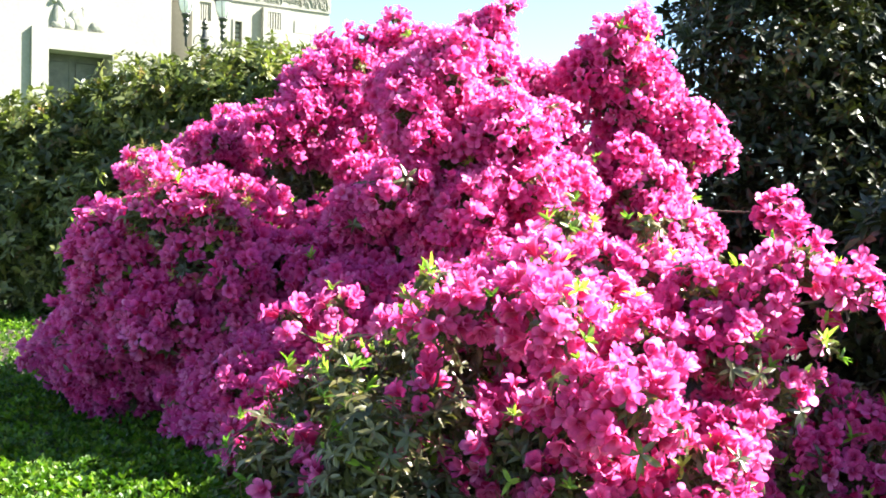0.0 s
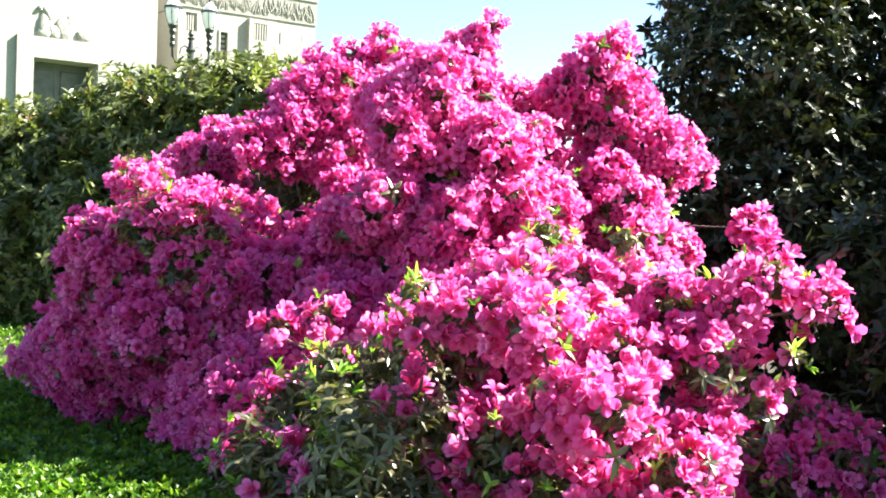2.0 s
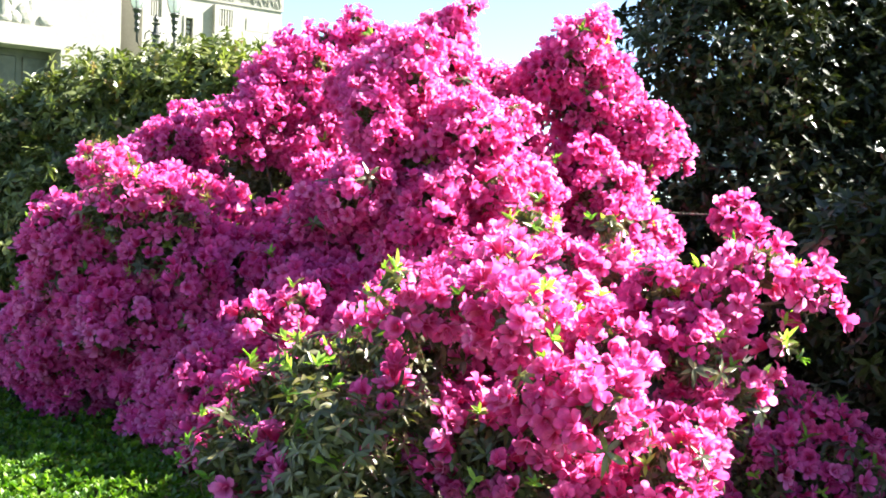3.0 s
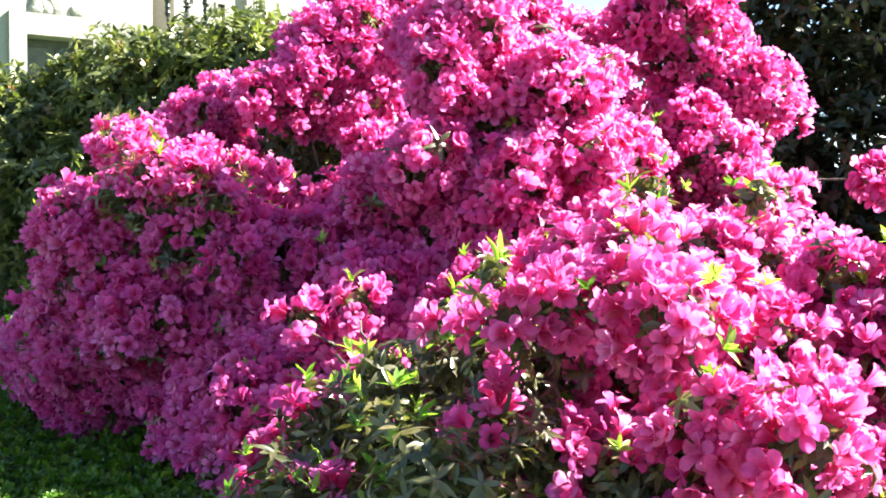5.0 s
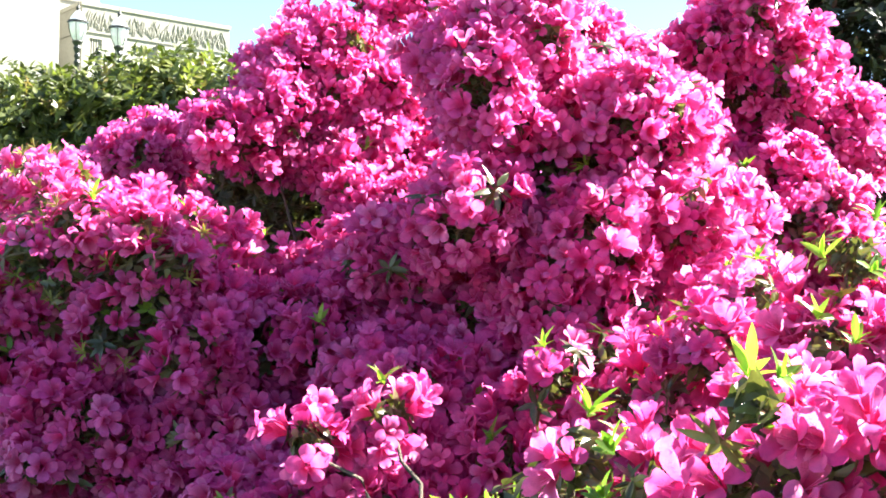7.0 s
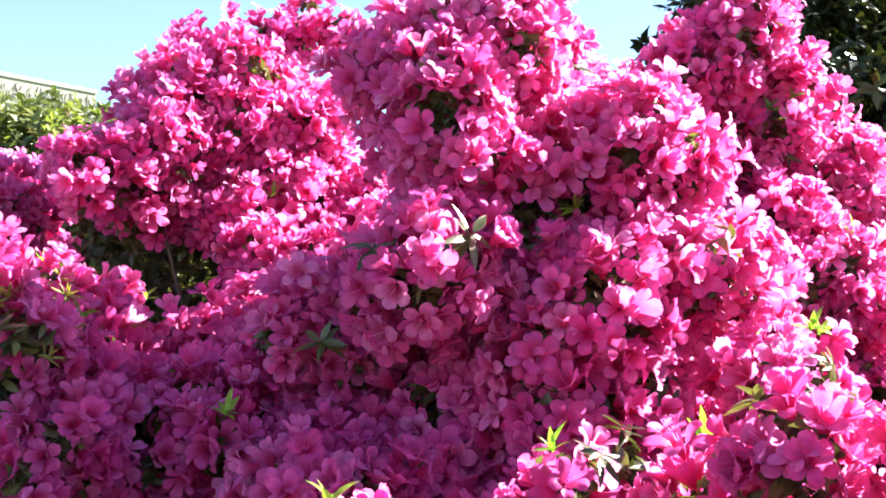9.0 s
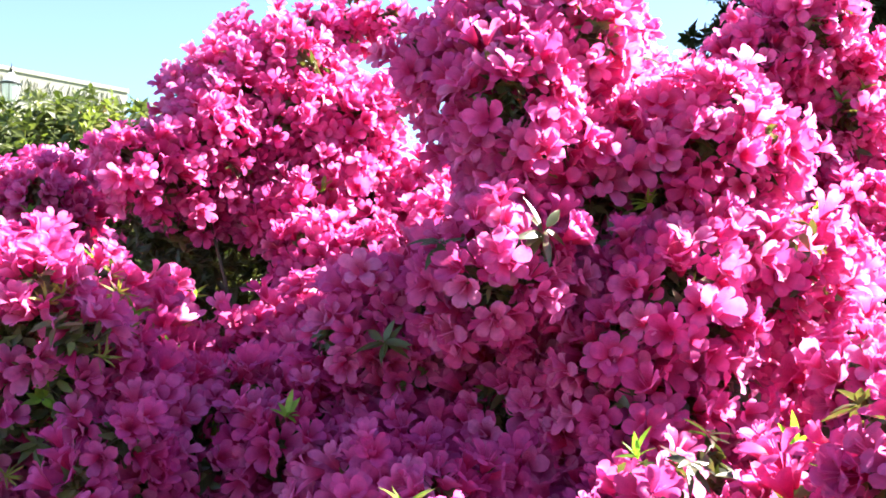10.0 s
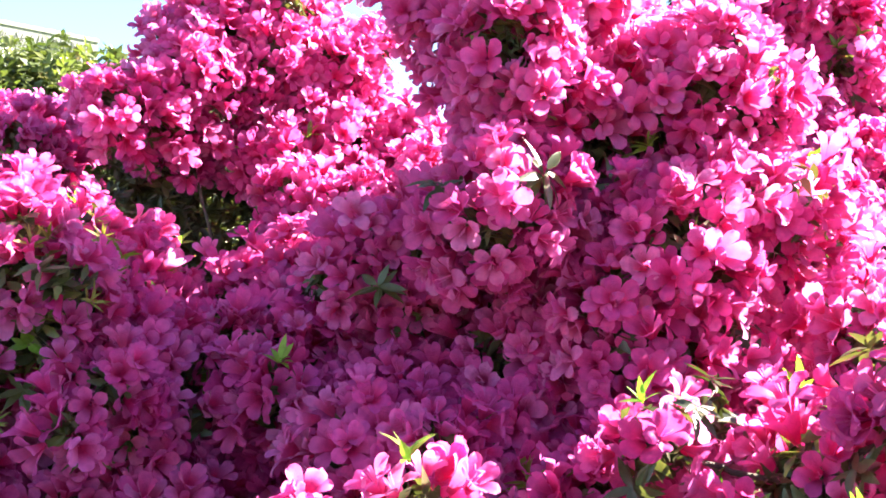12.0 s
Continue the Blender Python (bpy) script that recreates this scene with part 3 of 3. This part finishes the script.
    d = part("bronze_door", box(bmesh.new(), -16.33, -13.72, -4.9, -4.8, 0, 7.9), BRONZE, b, "tall dark bronze door in shade")
    for j in range(2):
        for k in range(5):
            x0 = -16.2 + j * 1.3
            part("door_panel", box(bmesh.new(), x0, x0 + 1.05, -4.96, -4.903, 0.3 + k * 1.5, 1.6 + k * 1.5, 0.03), BRONZE, d)
    for x, z, sx, sz, t in ((-15.95, 9.25, 0.22, 0.62, 0.1), (-15.8, 9.75, 0.16, 0.3, -0.5), (-15.9, 8.95, 0.35, 0.25, 0), (-15.1, 9.2, 0.42, 0.5, 0), (-14.9, 9.45, 0.2, 0.4, 0.3), (-14.3, 9.0, 0.35, 0.28, 0), (-16.1, 9.9, 0.11, 0.13, 0), (-15.5, 9.0, 0.3, 0.3, 0.4)):
        carve = bmesh.new()
        bmesh.ops.create_icosphere(carve, subdivisions=2, radius=1, matrix=Matrix.LocRotScale((x, -6.0, z), Euler((0, t, 0)), (sx, 0.14, sz)))
        part("relief_carving", carve, STONE, b, "carved stone over the doorway")
    return b


stone_building()


# ---------------------------------------------------------------- street lamp
def street_lamp():
    lamp = thing("street_lamp", pose(-6.88, 27.0, 0.16, 0, 0, 34), "black iron street lamp with two frosted urn lanterns", "street lamp")
    part("post", turned(bmesh.new(), ((0.24, -0.17), (0.24, 0.25), (0.17, 0.35), (0.13, 0.9), (0.09, 1.0), (0.075, 4.6), (0.11, 4.7), (0.08, 4.78), (0.08, 5.2), (0.12, 5.26), (0.07, 5.32), (0.05, 5.5)), 0, 0, 14), IRON, lamp)
    part("finial", turned(bmesh.new(), ((0.05, 5.5), (0.10, 5.54), (0.04, 5.58), (0.075, 5.64), (0.05, 5.7), (0.01, 5.76))), IRON, lamp)
    for s in (-1, 1):
        pts = [(0.05 * s, 0, 4.95), (0.18 * s, 0, 4.88), (0.36 * s, 0, 4.93), (0.45 * s, 0, 5.08), (0.455 * s, 0, 5.3)]
        v, f = tube(pts, 0.03, 0.028, 8)
        part("arm", mesh_of("arm", v, f, IRON), IRON, lamp)
        pts = [(0.06 * s, 0, 5.3), (0.16 * s, 0, 5.36), (0.25 * s, 0, 5.28), (0.27 * s, 0, 5.15), (0.2 * s, 0, 5.1)]
        v, f = tube(pts, 0.018, 0.012, 6)
        part("scroll", mesh_of("scroll", v, f, IRON), IRON, lamp)
        x = 0.455 * s
        part("lantern_stem", turned(bmesh.new(), ((0.05, 5.28), (0.075, 5.36), (0.045, 5.42), (0.07, 5.5), (0.05, 5.56), (0.09, 5.66), (0.07, 5.72), (0.12, 5.8), (0.10, 5.83)), x), IRON, lamp)
        lan = part("lantern", turned(bmesh.new(), ((0.09, 5.833), (0.13, 5.9), (0.165, 6.0), (0.185, 6.12), (0.19, 6.2)), x, 0, 16), GLASS, lamp, "frosted glass urn")
        part("lantern_rim", turned(bmesh.new(), ((0.19, 6.203), (0.22, 6.21), (0.22, 6.25), (0.18, 6.26)), x, 0, 16), IRON, lan)
        part("lantern_cap", turned(bmesh.new(), ((0.175, 6.263), (0.15, 6.34), (0.09, 6.42), (0.05, 6.46)), x, 0, 16), GLASS, lan)
        part("lantern_spike", turned(bmesh.new(), ((0.05, 6.463), (0.035, 6.5), (0.05, 6.53), (0.012, 6.6), (0.006, 6.68)), x, 0, 8), IRON, lan)
        for k in range(6):
            a = k * math.pi / 3
            rib = [(x + rr * math.cos(a), rr * math.sin(a), z) for rr, z in ((0.098, 5.83), (0.138, 5.9), (0.173, 6.0), (0.193, 6.12), (0.198, 6.2))]
            v, f = tube(rib, 0.008, 0.008, 4)
            part("rib", mesh_of("rib", v, f, IRON), IRON, lan)
    return lamp


street_lamp()

# ---------------------------------------------------------------- hedge shrubs and the evergreen tree
SPRAY = [whorl_kind(60 + k, 6, 0.118, 0.047, 0.3, 2) for k in range(4)]
leafy_plant("camellia_shrub", (-2.3, 12.6), [(-1.9, 12.5, 2.12, 0.85), (-2.6, 12.4, 2.16, 0.88), (-1.4, 12.8, 1.46, 0.93), (-2.4, 12.2, 0.95, 0.98), (-3.2, 12.5, 1.20, 0.93), (-1.3, 12.6, 0.60, 0.83)],
            SPRAY, HEDGE_LEAF, 125, "dense glossy dark green camellia shrub", "shrub", 0.03, 7)
leafy_plant("camellia_shrub", (-4.3, 12.7), [(-3.6, 12.6, 2.04, 0.87), (-4.5, 12.6, 1.71, 0.83), (-4.0, 12.2, 1.00, 0.98), (-5.0, 12.5, 1.00, 0.93), (-4.4, 12.3, 0.50, 0.73), (-5.3, 12.7, 1.56, 0.78)],
            SPRAY, HEDGE_LEAF, 125, "dense glossy dark green camellia shrub", "shrub", 0.03, 7)
leafy_plant("camellia_shrub", (-6.6, 12.8), [(-6.2, 12.7, 1.56, 0.88), (-7.0, 12.8, 1.36, 0.93), (-6.5, 12.5, 0.70, 0.93)],
            SPRAY, HEDGE_LEAF, 130, "dense glossy dark green camellia shrub", "shrub", 0.03, 5)
TREE_SPRAY = [whorl_kind(70 + k, 7, 0.09, 0.036, 0.25, 2) for k in range(4)]
leafy_plant("evergreen_tree", (3.6, 9.4), [(2.18, 8.35, 2.46, 0.78), (3.5, 9.4, 3.3, 1.0), (2.4, 8.05, 1.46, 0.77), (3.7, 8.7, 2.1, 1.1), (3.0, 8.5, 0.7, 0.9), (4.5, 8.9, 1.2, 1.1), (2.45, 8.7, 3.36, 0.72), (4.7, 9.6, 3.0, 1.2), (3.9, 8.4, 0.5, 0.8), (1.85, 8.5, 0.92, 0.72), (1.75, 8.8, 0.46, 0.63)],
            TREE_SPRAY, TREE_LEAF, 112, "dark glossy evergreen tree with dense foliage", "tree", 0.07, 9)

# Mostly unseen shrub, added and thickened to keep sun off the small azalea.
leafy_plant("evergreen_shrub", (3.4, 5.4), [(3.1, 4.8, 1.0, 0.65), (3.0, 4.7, 0.5, 0.6), (3.3, 5.7, 0.9, 0.75), (3.6, 6.4, 1.1, 0.7), (3.7, 6.5, 2.0, 0.55), (2.8, 4.5, 1.3, 0.55), (2.7, 5.2, 1.5, 0.5), (2.6, 5.7, 0.35, 0.42), (2.08, 5.2, 0.95, 0.36), (2.15, 4.7, 0.75, 0.3)],
            TREE_SPRAY, TREE_LEAF, 120, "dark evergreen shrub shading the smallest azalea", "shrub", 0.03, 4)

# ---------------------------------------------------------------- azaleas
LEFT_SKIRT = [(-1.61, 5.8, 0.87, 0.3), (-1.73, 6.1, 0.47, 0.42), (-2.33, 6.7, 0.32, 0.18), (-1.12, 5.85, 0.62, 0.42), (-1.0, 5.42, 0.24, 0.33), (-2.0, 6.5, 0.4, 0.35), (-1.82, 6.02, 1.0, 0.19),
              (-1.9, 6.3, 0.72, 0.22), (-0.85, 5.42, 0.5, 0.27), (-0.93, 5.58, 0.85, 0.24), (-0.59, 5.15, 0.3, 0.33), (-1.35, 5.5, 0.6, 0.24), (-0.95, 5.29, 0.89, 0.06), (-1.02, 5.22, 0.82, 0.06), (-0.85, 4.95, 0.22, 0.22), (-0.62, 4.72, 0.22, 0.22), (-0.66, 4.95, 0.4, 0.2)]
LEFT_SHELF = [(-1.38, 5.65, 1.12, 0.21), (-1.15, 5.5, 1.04, 0.22), (-1.48, 5.72, 1.3, 0.13), (-1.3, 6.1, 1.1, 0.25), (-1.66, 6.05, 1.38, 0.13), (-0.98, 5.98, 1.05, 0.16)]
SHADED_FRONT = [(-0.57, 5.52, 0.84, 0.22), (-0.33, 5.18, 0.72, 0.22), (-0.1, 5.35, 0.92, 0.26), (0.1, 5.13, 1.16, 0.17), (0.06, 5.13, 0.95, 0.17), (-0.4, 5.48, 1.13, 0.17), (-0.55, 5.97, 1.07, 0.2),
                (-0.22, 5.16, 1.24, 0.16), (-0.05, 5.0, 0.62, 0.25), (-0.35, 5.0, 0.42, 0.28), (0.3, 5.42, 1.0, 0.2)]
DOME = [(0.0, 5.47, 1.42, 0.3), (-0.09, 5.57, 1.73, 0.27), (-0.17, 5.3, 1.62, 0.15), (0.19, 5.36, 1.5, 0.19), (0.23, 5.62, 1.62, 0.14), (0.33, 5.57, 1.65, 0.08), (0.15, 5.87, 1.79, 0.19), (-0.06, 5.78, 1.86, 0.17),
        (0.12, 6.3, 2.09, 0.16), (0.33, 6.2, 1.68, 0.18), (0.14, 6.3, 2.2, 0.09), (0.25, 6.3, 2.29, 0.06), (-0.06, 6.6, 1.1, 0.46), (0.38, 5.22, 1.25, 0.14), (0.52, 6.3, 1.84, 0.12), (0.38, 6.2, 1.84, 0.14), (0.45, 6.3, 1.7, 0.16), (0.57, 6.25, 1.7, 0.13)]
LEFT_DOME = [(-0.74, 6.87, 1.74, 0.28), (-0.5, 6.86, 1.76, 0.26), (-0.96, 6.62, 1.64, 0.2), (-1.08, 6.48, 1.62, 0.14), (-0.8, 6.82, 1.93, 0.22), (-0.6, 7.02, 2.0, 0.22), (-0.82, 7.05, 2.12, 0.12),
             (-0.47, 7.1, 2.24, 0.11), (-0.58, 7.0, 2.2, 0.1), (-0.3, 7.0, 2.26, 0.09), (-0.42, 7.1, 2.38, 0.05), (-1.14, 7.15, 1.7, 0.17), (-1.5, 7.02, 1.46, 0.17), (-1.52, 7.4, 1.53, 0.2), (-1.8, 7.6, 1.48, 0.19),
             (-1.72, 8.04, 1.85, 0.07), (-1.75, 7.95, 1.66, 0.14), (-0.62, 6.6, 1.5, 0.15), (-0.42, 6.7, 1.54, 0.15), (-0.2, 6.72, 1.6, 0.12)]
HOLLOW = [(-0.86, 7.1, 1.28, 0.38), (-1.6, 7.4, 0.9, 0.6), (-0.5, 6.45, 1.3, 0.17), (-1.06, 6.3, 1.06, 0.17), (-1.12, 6.3, 1.2, 0.12), (-0.95, 6.4, 1.0, 0.14)]
TOWER = [(0.84, 6.1, 1.96, 0.19), (0.67, 6.02, 1.9, 0.14), (0.9, 6.14, 1.72, 0.21), (1.12, 6.14, 1.58, 0.2), (1.42, 6.42, 1.55, 0.11), (1.28, 6.32, 1.55, 0.11), (0.53, 5.63, 1.36, 0.12), (0.5, 5.7, 1.63, 0.1), (0.48, 6.05, 1.55, 0.15), (0.66, 5.88, 1.4, 0.17),
         (0.87, 5.98, 1.42, 0.18), (1.01, 5.85, 1.24, 0.21), (1.12, 5.95, 1.0, 0.24), (0.58, 5.5, 1.26, 0.15), (1.02, 6.1, 1.86, 0.16), (0.6, 6.2, 0.9, 0.5), (1.55, 5.45, 1.2, 0.1), (0.95, 6.1, 2.18, 0.07), (0.9, 6.1, 2.1, 0.1)]
BIG, GREEN = [], []
for heap, share in ((LEFT_SKIRT, 0.1), (LEFT_SHELF, 0.4), (SHADED_FRONT, 0.06), (DOME, 0.05), (LEFT_DOME, 0.09), (HOLLOW, 0.1), (TOWER, 0.1)):
    BIG += heap
    GREEN += [share] * len(heap)
GREEN[BIG.index(HOLLOW[0])] = 1.0
GREEN[BIG.index(LEFT_SKIRT[12])] = GREEN[BIG.index(LEFT_SKIRT[13])] = 0.0
for lobe in (TOWER[2], TOWER[9], TOWER[10]):
    GREEN[BIG.index(lobe)] = 0.2
azalea((-0.3, 6.4), BIG, GREEN, "tall spreading azalea bush covered in magenta pink flowers", (-0.3, 5.0, 1.1), 300, 60, faded=True, mass=FAR_FLOWERS)
# (x, y, z, radius, share of leaves)
NEAR_RIDGE = [(0.06, 3.55, 0.8, 0.1, 0.6), (0.17, 3.52, 0.86, 0.09, 0.15), (0.29, 3.49, 0.86, 0.1, 0.15), (0.4, 3.34, 0.84, 0.12, 0.12), (0.02, 3.47, 0.93, 0.05, 0.93), (0.38, 3.58, 0.97, 0.07, 0.5),
              (0.7, 3.62, 0.72, 0.14, 0.2), (0.5, 3.34, 0.6, 0.15, 0.2), (0.64, 3.16, 0.6, 0.12, 0.15), (0.56, 3.75, 0.8, 0.16, 0.2), (0.08, 3.88, 0.6, 0.18, 0.8), (-0.1, 4.02, 0.77, 0.08, 0.6)]
NEAR_CREST = [(0.6, 4.17, 0.92, 0.14, 0.3), (0.8, 4.27, 0.92, 0.16, 0.25), (0.43, 4.32, 0.91, 0.15, 0.3), (0.27, 4.52, 0.92, 0.12, 0.3), (0.49, 4.33, 1.13, 0.08, 0.93), (0.92, 4.0, 0.82, 0.17, 0.2),
              (0.77, 4.2, 1.11, 0.07, 0.93), (0.95, 4.7, 1.1, 0.11, 0.3), (0.35, 3.98, 0.7, 0.2, 0.2), (0.1, 4.9, 0.88, 0.06, 0.4), (-0.04, 4.78, 0.85, 0.09, 0.6), (0.47, 5.0, 1.02, 0.13, 0.2),
              (0.6, 5.3, 1.06, 0.12, 0.3), (0.2, 4.68, 0.78, 0.18, 0.15), (0.42, 5.02, 0.88, 0.12, 0.1), (-0.43, 4.74, 0.75, 0.08, 0.35), (-0.61, 4.7, 0.7, 0.08, 0.0)]
NEAR_LEAVES = [(-0.27, 3.8, 0.65, 0.11, 0.96), (-0.42, 3.84, 0.51, 0.13, 0.96), (-0.22, 3.64, 0.5, 0.16, 0.96), (-0.12, 3.3, 0.5, 0.14, 0.96), (0.03, 3.54, 0.52, 0.14, 0.7), (-0.5, 3.64, 0.34, 0.15, 0.96),
               (-0.25, 3.52, 0.25, 0.22, 0.9), (0.02, 3.48, 0.25, 0.22, 0.8), (-0.3, 4.2, 0.48, 0.18, 0.96), (0.4, 3.54, 0.4, 0.17, 0.5), (0.2, 3.66, 0.4, 0.17, 0.75), (-0.15, 4.2, 0.6, 0.13, 0.96)]
NEAR_RIGHT = [(1.22, 3.82, 1.0, 0.11, 0.15), (1.08, 3.82, 0.86, 0.13, 0.3), (1.38, 3.77, 0.91, 0.1, 0.25), (0.98, 3.68, 0.7, 0.14, 0.3), (1.14, 3.75, 0.6, 0.12, 0.35), (0.96, 3.6, 0.45, 0.15, 0.4),
              (0.72, 3.72, 0.4, 0.17, 0.4), (0.55, 3.42, 0.3, 0.2, 0.4), (0.84, 3.3, 0.4, 0.14, 0.45), (1.28, 3.7, 0.75, 0.06, 0.93)]
NEAR = [lobe[:4] for lobe in NEAR_RIDGE + NEAR_CREST + NEAR_LEAVES + NEAR_RIGHT]
LEAFY = [lobe[4] for lobe in NEAR_RIDGE + NEAR_CREST + NEAR_LEAVES + NEAR_RIGHT]
azalea((0.35, 4.0), NEAR, LEAFY, "lower azalea bush with pink flowers and many fresh leaves", (0.2, 3.6, 0.8), 300, 220, 0.058, 0.09, 0.3)
# The 0.55 leaf share thins the flowers to stand in for deeper shade.
azalea((1.6, 4.9), [(1.62, 4.8, 0.31, 0.18), (1.69, 4.6, 0.17, 0.24), (1.41, 4.5, 0.14, 0.19), (1.7, 4.95, 0.2, 0.25)], [0.55] * 4, "small shaded azalea bush with purple-pink flowers", (1.6, 4.7, 0.3), 60, 20)


# ---------------------------------------------------------------- ground cover
def ground_cover():
    kinds = [whorl_kind(80 + k, 6, 0.029, 0.019, 0.75, 2) for k in range(4)]
    pts = []
    for x0, x1, y0, y1, per in ((-3.4, -0.2, 3.4, 5.0, 1700), (-4.2, -0.6, 5.0, 7.6, 1200), (-6.5, -1.2, 7.6, 12.6, 320)):
        n = int((x1 - x0) * (y1 - y0) * per)
        pts.append(np.column_stack((rng.uniform(x0, x1, n), rng.uniform(y0, y1, n))))
    xy = np.concatenate(pts)
    keep = np.ones(len(xy), bool)
    for x, y, z, r in LEFT_SKIRT + NEAR:
        if z < 0.6:
            keep &= np.linalg.norm(xy - np.array((x, y)), axis=1) > r * 0.8
    xy = xy[keep]
    h = np.array([0.07 + 0.05 * noise.noise(Vector((x * 1.8, y * 1.8, 0))) + 0.03 * noise.noise(Vector((x * 7, y * 7, 3))) for x, y in xy])
    p = np.column_stack((xy, np.maximum(h, 0.02) * rng.uniform(0.45, 1.15, len(xy)) + 0.015))
    ax = unit(np.array((0, 0, 1.0)) + rng.normal(0, 0.35, p.shape))
    v, f, data = spread(kinds, rng.integers(0, 4, len(p)), frames_along(ax, rng.uniform(0, 6.28, len(p))), p, rng.uniform(0.7, 1.3, len(p)), rng.random(len(p)))
    tagged(new("ground_cover", mesh_of("ground_cover", v, f, COVER_LEAF, True, **data)), "low bright green leafy ground cover beside the azaleas", "ground cover", kind="stuff")


ground_cover()
